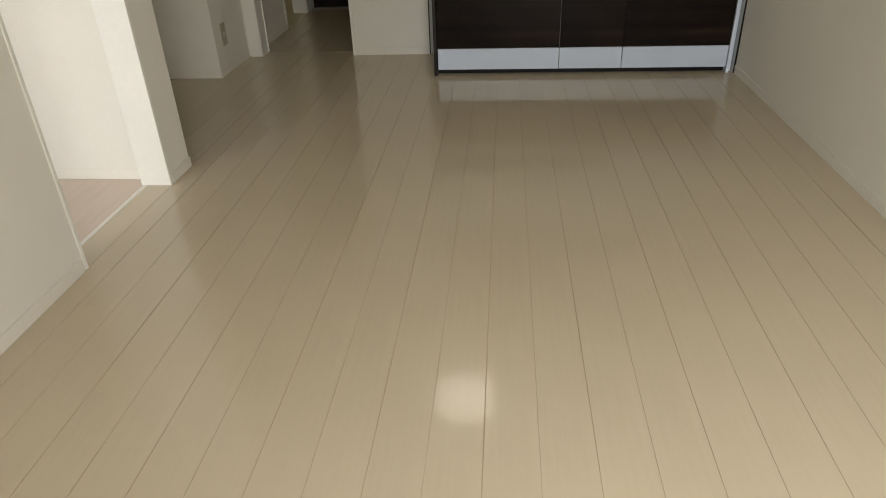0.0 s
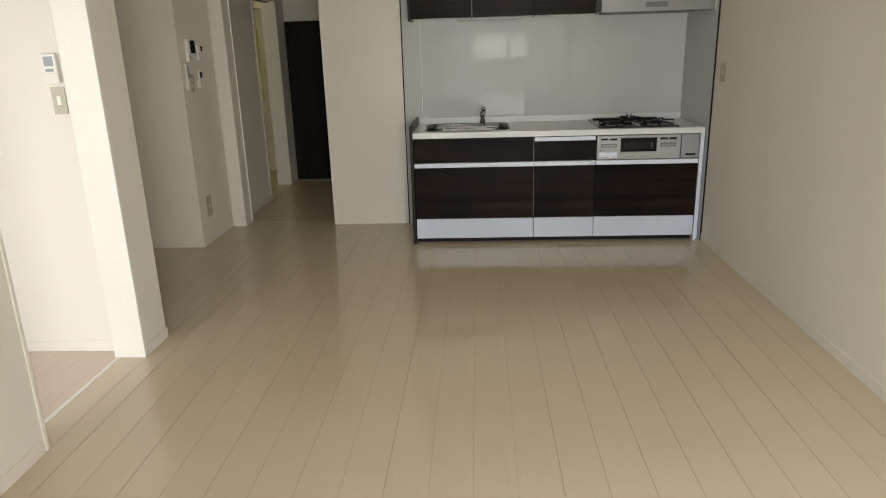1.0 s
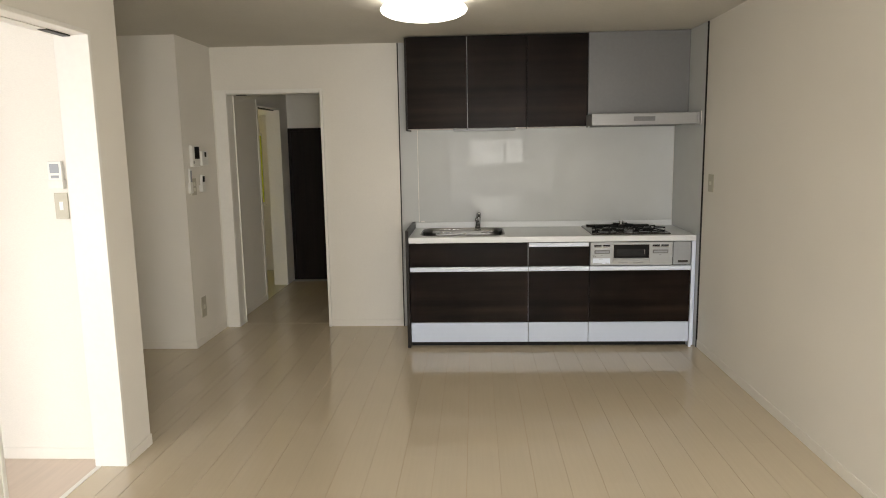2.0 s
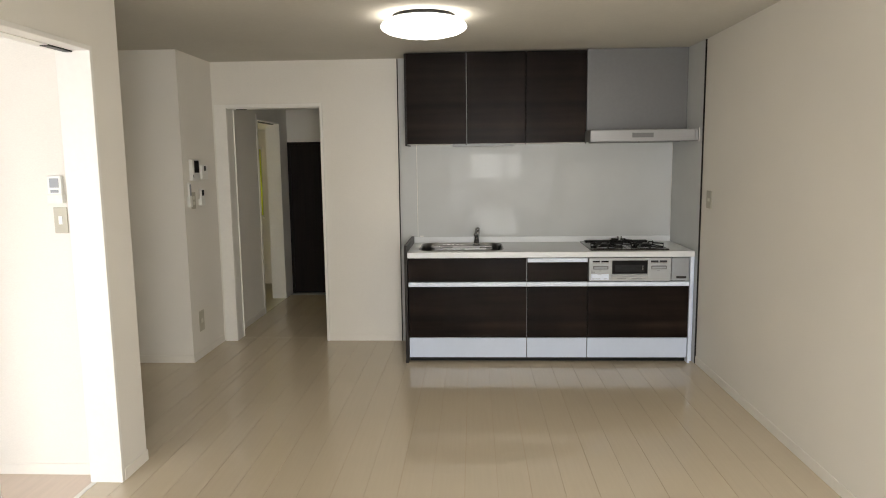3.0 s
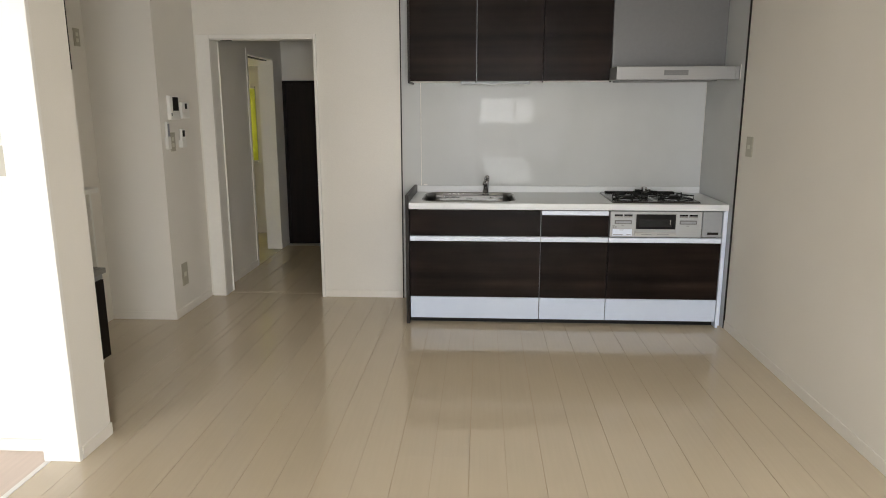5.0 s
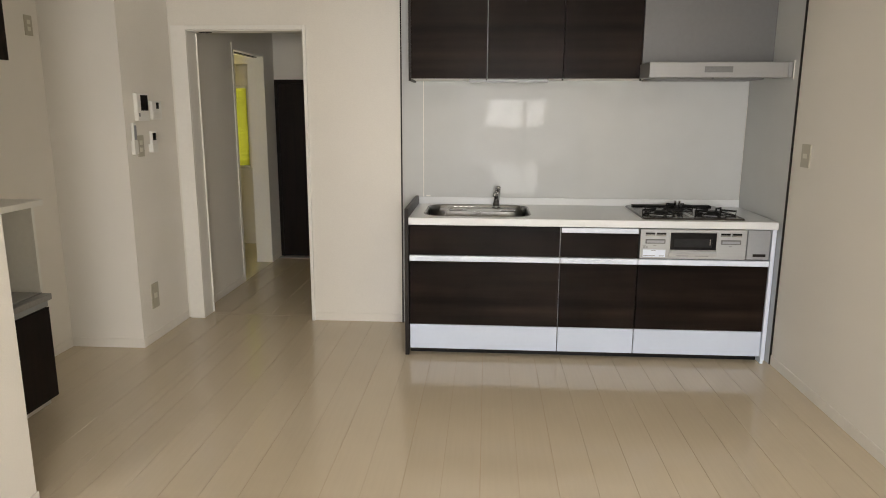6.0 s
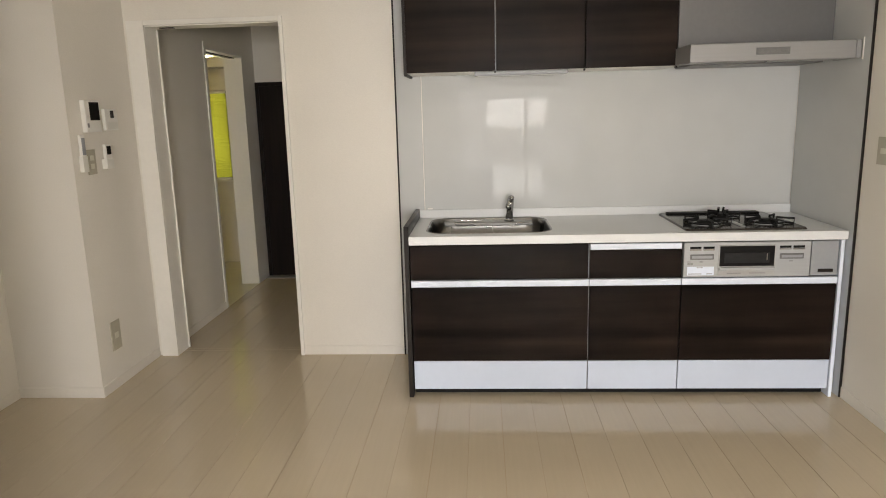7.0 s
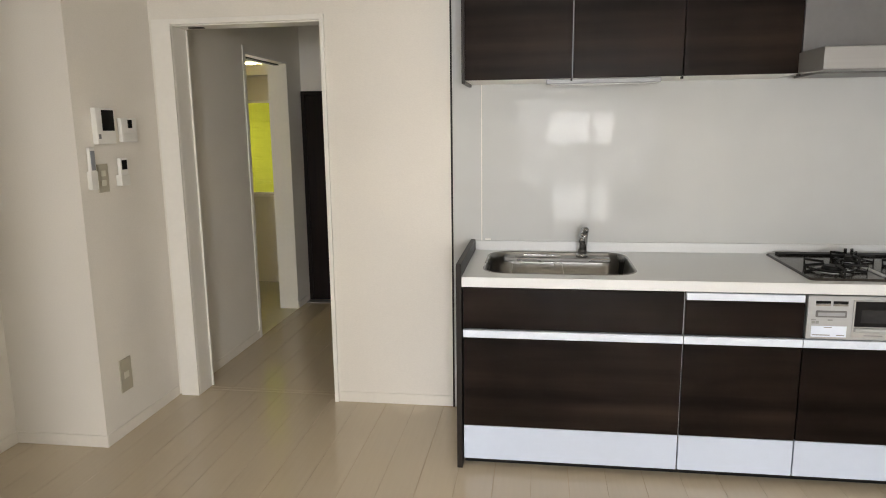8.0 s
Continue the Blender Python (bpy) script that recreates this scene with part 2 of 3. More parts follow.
# hall and washroom
setting("wall_hall_west", boxes((HX - 0.155, HX, BY + 0.12, 1.78, 0, H), (HX - 0.155, HX, 2.592, 2.93, 0, H), (HX - 0.155, HX, 1.78, 2.592, 2.05, H)), WALLPAPER, "off-white hall wall with a washroom doorway", "wall")
setting("wall_hall_east", box(-0.68, -0.56, BY + 0.12, 2.93, 0, H), WALLPAPER, "off-white wallpapered hall wall", "wall")
setting("wall_hall_end", boxes((HX, -1.665, 2.91, 3.03, 0, H), (-1.665, -0.68, 2.91, 3.03, 1.83, H)), WALLPAPER, "off-white wall above the entrance door", "wall")
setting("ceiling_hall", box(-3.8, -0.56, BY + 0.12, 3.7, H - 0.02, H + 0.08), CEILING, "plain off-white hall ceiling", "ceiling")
BW = (-2.95, -2.215, 0.885, 1.80)
setting("wall_washroom", boxes((-3.8, BW[0], 3.55, 3.67, 0, H), (BW[1], HX - 0.155, 3.55, 3.67, 0, H), (BW[0], BW[1], 3.55, 3.67, 0, BW[2]), (BW[0], BW[1], 3.55, 3.67, BW[3], H), (-3.8, -3.7, BY + 0.12, 3.55, 0, H), (HX - 0.155, HX - 0.035, 2.93, 3.55, 0, H), (-3.7, HX - 0.155, BY + 0.12, BY + 0.24, 0, H)), WALLPAPER, "off-white washroom walls with one small window", "wall")
setting("curtain_box", box(-3.7, HX - 0.155, 3.40, 3.55, 2.02, 2.12, 0.004), TRIM, "white box above the washroom window", "trim")

# baseboards
BH, BT = 0.06, 0.006
for x0, x1, y0, y1 in ((RX - BT, RX, SY, 0.0), (DR + 0.0225, -0.116, BY - BT, BY), (SX, SX + BT, 0.0, BY - 0.02), (NX, SX + BT, -BT, 0.0), (NX, NX + BT, -0.83, -BT),
                       (PX, PX + BT, -2.015, -1.778), (PB, PX + BT, -1.778, -1.778 + BT), (PX, PX + BT, SY, ON - 0.012), (-4.6, PB - 0.04, -1.955 - BT, -1.955),
                       (HX, HX + BT, BY + 0.12, 1.755), (HX, HX + BT, 2.595, 2.88)):
    setting("baseboard", box(x0, x1, y0, y1, 0, BH, 0.002), BASE, "thin white skirting board", "baseboard")

# door casings
setting("door_1", boxes((DL - 0.106, DL, BY - 0.018, BY, 0, DT + 0.028), (DR, DR + 0.022, BY - 0.018, BY, 0, DT + 0.028), (DL, DR, BY - 0.018, BY, DT, DT + 0.028),
                        (DL - 0.02, DL + 0.001, BY, BY + 0.15, 0, DT), (DR - 0.006, DR + 0.01, BY, BY + 0.135, 0, DT), (DL + 0.001, DR - 0.006, BY, BY + 0.135, DT - 0.008, DT), bevel=0.002), TRIM, "white door casing round the open hall doorway", "door frame")
setting("door_stop", boxes((DL + 0.0015, DL + 0.012, BY + 0.138, BY + 0.15, 0.004, DT - 0.01), bevel=0.002), TRIM, "white door stop in the jamb", "trim")
setting("door_track", box(DL + 0.066, DL + 0.150, BY + 0.05, BY + 0.08, DT - 0.0125, DT - 0.0085), DARKEDGE, "dark track slot in the door head", "trim")
setting("threshold", box(DL + 0.0015, DR - 0.007, BY + 0.089, BY + 0.121, -0.004, 0.0004), PLANK, "flat wood threshold strip", "trim")
setting("door_2", boxes((HX - 0.16, HX + 0.004, 2.577, 2.592, 0, 2.05), (HX - 0.16, HX + 0.006, 1.78, 1.797, 0, 2.05), (HX - 0.16, HX + 0.006, 1.78, 2.592, 2.035, 2.052), (HX - 0.001, HX + 0.008, 1.752, 1.78, 0, 2.09), bevel=0.002), TRIM, "white casing round the washroom doorway", "door frame")
setting("door_3", boxes((PB - 0.008, PX + 0.004, -2.043, -2.020, 0, OT), (PB - 0.008, PX + 0.006, ON, ON + 0.02, 0, OT), (PB - 0.008, PX + 0.005, ON + 0.02, -2.043, OT - 0.022, OT), bevel=0.003), TRIM, "white casing round the wide sliding door opening", "door frame")
setting("threshold", box(PB + 0.0225, PX - 0.0005, ON + 0.02, -2.043, -0.0065, 0.0, 0.0008), PLANK, "flat maple sill under the sliding door", "trim")
setting("door_track", box(PB - 0.002, PB + 0.022, ON + 0.02, -2.043, -0.004, 0.0025, 0.001), TRIM, "white strip between the two floors", "trim")
setting("door_track", box(-1.366, -1.328, ON + 0.02, -2.226, OT - 0.0265, OT - 0.0225), TRIM, "white sliding door track in the head", "trim")
setting("door_track", box(-1.366, -1.328, -2.225, -2.0445, OT - 0.029, OT - 0.0225), DARKEDGE, "dark end piece of the sliding door track", "trim")
leaf = thing("sliding_door", (-1.345, -3.2, 0.01), "white sliding door pushed almost fully open", "door")
part("panel", box(-1.365, -1.33, -3.65, -2.80, 0.008, OT - 0.028, 0.003), TRIM, leaf)

entrance = thing("entrance_door", (-1.17, 2.90, 0.0), "dark brown wooden entrance door, closed", "door")
part("door_leaf", box(-1.658, -0.70, 2.885, 2.93, 0.006, 1.80, 0.004), ENTRANCE, entrance)
part("frame", boxes((-1.690, -1.658, 2.875, 2.93, 0.0, 1.835), (-1.658, -0.70, 2.875, 2.93, 1.80, 1.835), bevel=0.003), ENTRANCE, entrance)
setting("door_sill", box(HX, -0.68, 2.775, 2.875, -0.004, 0.006, 0.002), TILE, "grey stone sill at the entrance door", "trim")

# floors
living_floor = setting("floor", boxes((PB, RX, SY, BY + 0.12, -0.10, -0.0022), (NX, PB, -1.778, BY, -0.10, -0.0022), (-1.75, -0.6, BY + 0.12, 2.93, -0.10, -0.0022)), JOINT, "glossy light maple plank floor", "floor")
setting("floor_room", box(-4.6, PB - 0.001, SY, -1.955, -0.1, -0.001), ROOM_FLOOR, "pale pinkish beige wood floor of the next room", "floor")
setting("floor_washroom", box(-3.7, HX - 0.003, BY + 0.24, 3.55, -0.1, -0.002), WASH_FLOOR, "pale cream washroom floor", "floor")

# windows
def sliding_window(name, x0, x1, y, z1, label):
    w = thing(name, ((x0 + x1) / 2, y, 0), label, "window", kind="structure")
    mid = (x0 + x1) / 2
    part("window_frame", boxes((x0, x0 + 0.04, y - 0.06, y + 0.06, 0, z1), (x1 - 0.04, x1, y - 0.06, y + 0.06, 0, z1), (x0 + 0.04, x1 - 0.04, y - 0.06, y + 0.06, z1 - 0.04, z1), (x0 + 0.04, x1 - 0.04, y - 0.06, y + 0.06, 0, 0.04), bevel=0.003), ALU, w)
    for a, b, yy in ((x0 + 0.04, mid + 0.03, y - 0.025), (mid - 0.03, x1 - 0.04, y + 0.02)):
        s = part("sash", boxes((a, a + 0.05, yy - 0.015, yy + 0.015, 0.04, z1 - 0.04), (b - 0.05, b, yy - 0.015, yy + 0.015, 0.04, z1 - 0.04), (a + 0.05, b - 0.05, yy - 0.015, yy + 0.015, 0.04, 0.11), (a + 0.05, b - 0.05, yy - 0.015, yy + 0.015, z1 - 0.10, z1 - 0.04), bevel=0.003), ALU, w)
        p = part("pane", box(a + 0.05, b - 0.05, yy - 0.003, yy + 0.003, 0.11, z1 - 0.10), GLASS, s)
        p.visible_shadow = False


sliding_window("window_1", W1[0], W1[1], SY - 0.075, WT, "aluminium sliding balcony window of the living room")
sliding_window("window_2", W2[0], W2[1], SY - 0.075, WT, "aluminium sliding balcony window of the next room")

# balcony and ground outside
setting("balcony", boxes((-5.0, RX + 0.2, -7.55, SY - 0.15, -0.2, -0.05), (-5.0, RX + 0.2, -7.55, -7.43, -0.05, 0.05), (-5.0, RX + 0.2, -7.55, -7.43, 0.64, 1.22), (-5.0, RX + 0.2, -7.55, SY - 0.15, 2.32, 2.5),
                         *[(x, x + 0.06, -7.52, -7.46, 0.05, 0.64) for x in (-4.98, -3.2, -1.4, 0.25, 2.38)]), CONCRETE, "grey concrete balcony with a raised parapet panel", "balcony")
setting("ground", box(-400, 400, -400, 400, -3.3, -3.2), EARTH, "flat green ground far below the balcony", "ground")

# ---- washroom window with blind ----
ww = thing("window_3", (-2.55, 3.6, BW[2]), "small washroom window behind a blind", "window", kind="structure")
part("window_frame", boxes((BW[0], BW[0] + 0.03, 3.58, 3.66, BW[2], BW[3]), (BW[1] - 0.03, BW[1], 3.58, 3.66, BW[2], BW[3]), (BW[0] + 0.03, BW[1] - 0.03, 3.58, 3.66, BW[3] - 0.03, BW[3]), (BW[0] + 0.03, BW[1] - 0.03, 3.58, 3.66, BW[2], BW[2] + 0.03), bevel=0.002), ALU, ww)
part("window_sill", box(BW[0] - 0.02, BW[1] + 0.02, 3.525, 3.60, BW[2] - 0.022, BW[2] - 0.001, 0.003), TRIM, ww)
pn = part("pane", box(BW[0] + 0.03, BW[1] - 0.03, 3.62, 3.626, BW[2] + 0.03, BW[3] - 0.03), GLASS, ww)
pn.visible_shadow = False
blind = thing("venetian_blind", (-2.55, 3.56, BW[3]), "closed yellow-green venetian blind in the washroom window", "blind")
part("headrail", box(BW[0] + 0.01, BW[1] - 0.01, 3.545, 3.575, BW[3] - 0.03, BW[3] - 0.004, 0.002), PLASTIC, blind)
z = BW[3] - 0.04
while z > BW[2] + 0.02:
    bm = bmesh.new()
    y0, y1, za, zb = 3.548, 3.566, z - 0.0114, z + 0.0114
    vs = [bm.verts.new(c) for c in ((BW[0] + 0.012, y0, zb), (BW[1] - 0.012, y0, zb), (BW[1] - 0.012, (y0 + y1) / 2 - 0.003, z), (BW[0] + 0.012, (y0 + y1) / 2 - 0.003, z), (BW[1] - 0.012, y1, za), (BW[0] + 0.012, y1, za))]
    bm.faces.new((vs[0], vs[1], vs[2], vs[3]))
    bm.faces.new((vs[3], vs[2], vs[4], vs[5]))
    bmesh.ops.solidify(bm, geom=bm.faces[:], thickness=0.0006)
    part("slat", bm, BLIND, blind)
    z -= 0.0215
part("bottom_rail", box(BW[0] + 0.012, BW[1] - 0.012, 3.548, 3.568, BW[2] + 0.002, BW[2] + 0.014, 0.002), PLASTIC, blind)

wl = thing("wall_light", (-2.45, 3.52, 2.13), "slim white wall light, switched on", "wall lamp")
part("housing", box(-2.80, -2.372, 3.515, 3.549, 2.15, 2.165, 0.003), PLASTIC, wl)
part("tube", box(-2.79, -2.38, 3.525, 3.545, 2.138, 2.1495, 0.003), BATHGLOW, wl, "glowing diffuser")
setting("door_track", box(HX - 0.10, HX - 0.06, 1.80, 2.575, 2.026, 2.0345), DARKEDGE, "dark sliding door track in the head", "trim")

# ---- kitchen wall panels ----
KP = BY - 0.008
wall_panel = thing("kitchen_wall_panel", (1.1, BY, 0), "glossy white kitchen wall panelling", "wall panel", kind="structure")
part("panel", box(-0.103, 0.042, KP, BY - 0.001, 0.0, H - 0.003, 0.001), PANEL, wall_panel)
part("panel", box(0.048, 2.220, KP, BY - 0.001, 0.0, H - 0.003, 0.001), PANEL, wall_panel)
part("joint_strip", box(0.0425, 0.0475, KP - 0.0016, KP + 0.003, 0.935, H - 0.004), TRIM, wall_panel, "white joint strip")
bm = box(RX - 0.011, RX - 0.001, 0.006, KP - 0.001, 0.0, H - 0.003)
for v in bm.verts:  # furred out of square towards the back
    if v.co.x < RX - 0.005 and v.co.y > 0.3:
        v.co.x = 2.222
part("side_panel", bm, PANEL, wall_panel)
part("edge_strip", box(RX - 0.0125, RX - 0.001, -0.002, 0.0055, 0.0, H - 0.003, 0.001), DARKEDGE, wall_panel, "thin dark edge trim")
part("edge_strip", box(-0.114, -0.105, KP - 0.005, BY - 0.001, 0.0, H - 0.003, 0.001), DARKEDGE, wall_panel, "thin dark edge trim")

# ---- kitchen base units ----
FY = 0.008  # front of the doors
CZ = 0.885  # worktop


def front(unit, x0, x1, z0, z1, mat, name, y=FY, t=0.02):
    return part(name, box(x0 + 0.0025, x1 - 0.0025, y, y + t, z0, z1, 0.0015), mat, unit)


def base_unit(name, x0, x1, label):
    u = thing(name, ((x0 + x1) / 2, 0.35, 0), label, "kitchen cabinet", "fitted kitchen base units")
    part("carcass", box(x0 + 0.001, x1 - 0.001, FY + 0.024, KP - 0.03, 0.046, {"sink_base_unit": 0.685, "hob_base_unit": 0.635}.get(name, 0.838)), DARKEDGE, u)
    part("toe_kick", box(x0, x1, FY + 0.062, FY + 0.08, 0.0, 0.045), BLACK, u)
    front(u, x0, x1, 0.044, 0.202, WHITEGLOSS, "bottom_drawer", y=FY + 0.004, t=0.018)
    front(u, x0, x1, 0.206, 0.610, DARKWOOD, "drawer_front")
    rail = part("handle_rail", prism_x(((FY + 0.001, 0.613), (FY - 0.004, 0.616), (FY - 0.004, 0.645), (FY - 0.001, 0.648), (FY + 0.022, 0.648), (FY + 0.022, 0.613)), x0 + 0.002, x1 - 0.002), HANDLE, u, "white full-width handle rail")
    return u


u1 = base_unit("sink_base_unit", 0.016, 0.944, "dark wood sink base unit with white bottom drawer")
front(u1, 0.016, 0.942, 0.656, 0.835, DARKWOOD, "upper_front")
part("gap_strip", box(0.9405, 0.9435, FY + 0.004, FY + 0.022, 0.206, 0.835), GREY, u1, "pale edge strip")
u2 = base_unit("drawer_unit", 0.944, 1.414, "narrow dark wood drawer unit with white bottom drawer")
front(u2, 0.944, 1.414, 0.656, 0.799, DARKWOOD, "drawer_front")
part("handle_rail", box(0.949, 1.410, FY - 0.003, FY + 0.02, 0.804, 0.835, 0.003), HANDLE, u2, "white full-width handle rail")
u3 = base_unit("hob_base_unit", 1.414, 2.190, "dark wood base unit below the gas hob")
part("spice_rack_front", box(2.054, 2.186, FY + 0.002, FY + 0.02, 0.655, 0.835, 0.003), GREY, u3, "grey pull-out spice rack front")
part("grip", box(2.09, 2.165, FY - 0.001, FY + 0.004, 0.673, 0.690, 0.002), DARKEDGE, u3)
endp = thing("end_panel", (0.0, 0.3, 0.0), "dark wood end panel rising above the worktop", "panel")
part("panel", box(-0.012, 0.012, 0.0, KP - 0.002, 0.0, 0.940, 0.0015), DARKEDGE, endp)
endw = thing("end_panel", (2.2, 0.3, 0.0), "white end panel beside the hob unit", "panel")
part("panel", box(2.193, 2.210, 0.004, KP - 0.03, 0.0, 0.839, 0.0015), HANDLE, endw)
part("filler", box(2.2105, RX - 0.018, 0.06, 0.075, 0.0, 0.839, 0.001), HANDLE, endw)

# worktop with a hole for the sink
SK = (0.093, 0.768, 0.090, 0.626)
worktop = thing("worktop", (1.1, 0.33, 0.835), "off-white artificial marble worktop with upstand", "worktop")
bm = bmesh.new()
WR = 2.2205
hole = rounded(*SK, 0.11)
outer = [(0.013, 0.0), (WR, 0.0), (WR, KP - 0.001), (0.013, KP - 0.001)]
loops = []
for zz in (CZ, 0.842):
    o = [bm.verts.new((x, y, zz)) for x, y in outer]
    h_ = [bm.verts.new((x, y, zz)) for x, y in hole]
    eo = [bm.edges.new((o[i], o[(i + 1) % 4])) for i in range(4)]
    eh = [bm.edges.new((h_[i], h_[(i + 1) % len(h_)])) for i in range(len(h_))]
    bmesh.ops.triangle_fill(bm, edges=eo + eh, use_beauty=True)
    loops.append((o, h_))
for k in (0, 1):
    a, b = loops[0][k], loops[1][k]
    for i in range(len(a)):
        j = (i + 1) % len(a)
        bm.faces.new((a[i], a[j], b[j], b[i]))
bmesh.ops.recalc_face_normals(bm, faces=bm.faces)
part("slab", bm, WORKTOP, worktop)
part("upstand", box(0.014, WR, KP - 0.016, KP - 0.001, CZ, 0.933, 0.002), WORKTOP, worktop)

# sink
sink = thing("kitchen_sink", (0.44, 0.41, 0.70), "brushed stainless steel sink set into the worktop", "sink")
bm = bmesh.new()
rings = []
for d, zz in ((-0.004, CZ + 0.0005), (-0.003, CZ + 0.0015), (0.003, CZ + 0.0012), (0.007, CZ - 0.006), (0.012, CZ - 0.04), (0.022, 0.725), (0.05, 0.700)):
    rings.append([bm.verts.new((x, y, zz)) for x, y in rounded(SK[0] + d, SK[1] - d, SK[2] + d, SK[3] - d, 0.11 - d * 0.5)])
for a, b in zip(rings, rings[1:]):
    for i in range(len(a)):
        j = (i + 1) % len(a)
        bm.faces.new((a[i], a[j], b[j], b[i]))
bm.faces.new(rings[-1])
bmesh.ops.recalc_face_normals(bm, faces=bm.faces)
part("bowl", bm, STEEL, sink, smooth=True)
part("back_ledge", box(SK[0] + 0.075, SK[1] - 0.075, SK[3] - 0.105, SK[3] - 0.010, CZ - 0.034, CZ - 0.012, 0.006), STEEL, sink)
part("drain", lathe(0.56, 0.36, [(0.0, 0.698), (0.05, 0.700), (0.055, 0.697)], 20), BLACK, sink)
rack = thing("sink_rack", (0.30, 0.42, 0.80), "small steel wire rack and soap tray in the sink", "rack")
bm = tube([(0.215, 0.17, 0.852), (0.215, 0.515, 0.852), (0.455, 0.515, 0.852), (0.455, 0.17, 0.852), (0.215, 0.17, 0.852)], 0.0022, 6)
for i in range(9):
    x = 0.223 + i * 0.028
    tube([(x, 0.17, 0.852), (x, 0.18, 0.79), (x, 0.505, 0.79), (x, 0.515, 0.852)], 0.0011, 6, bm)
part("wires", bm, STEEL, rack)
part("tray", box(0.222, 0.452, SK[3] - 0.085, SK[3] - 0.03, CZ - 0.0115, CZ - 0.006, 0.002), STEEL, rack)
for x in (0.283, 0.321, 0.359, 0.397):
    part("tray_rim", tube([(x - 0.015, SK[3] - 0.078, CZ - 0.003), (x + 0.015, SK[3] - 0.078, CZ - 0.003), (x + 0.015, SK[3] - 0.042, CZ - 0.003), (x - 0.015, SK[3] - 0.042, CZ - 0.003), (x - 0.015, SK[3] - 0.078, CZ - 0.003)], 0.0022, 5), CHROME, rack)

# faucet
tap = thing("kitchen_faucet", (0.555, 0.552, CZ), "chrome single-lever kitchen faucet on the sink ledge", "faucet")
FX, FYT, FZ = 0.555, SK[3] - 0.058, CZ - 0.012
part("base", lathe(FX, FYT, [(0.0, FZ), (0.029, FZ), (0.029, FZ + 0.010), (0.025, FZ + 0.016), (0.0, FZ + 0.017)], 24), CHROME, tap, smooth=True)
part("body", tube([(FX, FYT, FZ + 0.012), (FX + 0.003, FYT - 0.002, FZ + 0.05), (FX + 0.008, FYT - 0.005, FZ + 0.105), (FX + 0.009, FYT - 0.006, FZ + 0.122)], [0.024, 0.021, 0.021, 0.019], 18), CHROME, tap, smooth=True)
part("spout", tube([(FX + 0.001, FYT - 0.012, FZ + 0.072), (FX - 0.004, FYT - 0.035, FZ + 0.096), (FX - 0.008, FYT - 0.065, FZ + 0.106), (FX - 0.010, FYT - 0.082, FZ + 0.102), (FX - 0.010, FYT - 0.088, FZ + 0.088)], [0.0135, 0.0135, 0.013, 0.013, 0.0125], 14), CHROME, tap, smooth=True)
part("lever", tube([(FX + 0.009, FYT - 0.004, FZ + 0.118), (FX + 0.010, FYT - 0.014, FZ + 0.136), (FX + 0.014, FYT - 0.050, FZ + 0.142), (FX + 0.015, FYT - 0.058, FZ + 0.138)], [0.021, 0.020, 0.016, 0.010], 14), CHROME, tap, smooth=True)

# ---- gas hob ----
hob = thing("gas_hob", (1.79, 0.38, CZ), "built-in gas hob with grill and dark top", "stove")
HBX0, HBX1, HBY0, HBY1 = 1.440, 2.052, 0.055, 0.628
bm = bmesh.new()
lo = [bm.verts.new((x, y, CZ + 0.0006)) for x, y in rounded(HBX0, HBX1, HBY0, HBY1, 0.02, 4)]
up = [bm.verts.new((x, y, CZ + 0.010)) for x, y in rounded(HBX0 + 0.006, HBX1 - 0.006, HBY0 + 0.006, HBY1 - 0.006, 0.018, 4)]
for i in range(len(lo)):
    j = (i + 1) % len(lo)
    bm.faces.new((lo[i], lo[j], up[j], up[i]))
bm.faces.new(up)
bm.faces.new(lo[::-1])
bmesh.ops.recalc_face_normals(bm, faces=bm.faces)
part("top_plate", bm, HOBPLATE, hob)
part("rear_vent", boxes((HBX0 + 0.04, HBX1 - 0.05, HBY1 - 0.075, HBY1 - 0.02, CZ + 0.0102, CZ + 0.020), bevel=0.003), BLACK, hob)


def burner(cx, cy, r):
    b = part("burner", lathe(cx, cy, [(0.0, CZ + 0.0104), (r * 1.25, CZ + 0.0104), (r * 1.2, CZ + 0.014), (r * 0.9, CZ + 0.016), (r * 0.85, CZ + 0.028), (r * 0.7, CZ + 0.034), (0.0, CZ + 0.035)], 24), BLACK, hob, smooth=False)
    part("burner_ring", lathe(cx, cy, [(r * 1.25, CZ + 0.0104), (r * 1.5, CZ + 0.0104), (r * 1.5, CZ + 0.0135), (r * 1.25, CZ + 0.0135), (r * 1.25, CZ + 0.0104)], 24), SILVER, b)
    bm = bmesh.new()
    n, R, zt = 24, r * 1.75 + 0.02, CZ + 0.020
    tube([(cx + R * 0.8 * math.cos(2 * math.pi * k / n), cy + R * 0.8 * math.sin(2 * math.pi * k / n), zt) for k in range(n + 1)], 0.0048, 6, bm)
    prongs = []
    for k in range(5):
        a = 2 * math.pi * (k + 0.5) / 5 + 0.3
        c, s = math.cos(a), math.sin(a)
        prongs.append([(cx + q * R * c, cy + q * R * s, CZ + h) for q, h in ((0.8, 0.018), (1.25, 0.014), (1.28, 0.040), (0.42, 0.043), (0.45, 0.034))])
    stand = part("pot_stand", bm, BLACK, hob, "black cast pot stand")
    for p in prongs:
        part("prong", tube(p, 0.0058, 6), BLACK, stand)


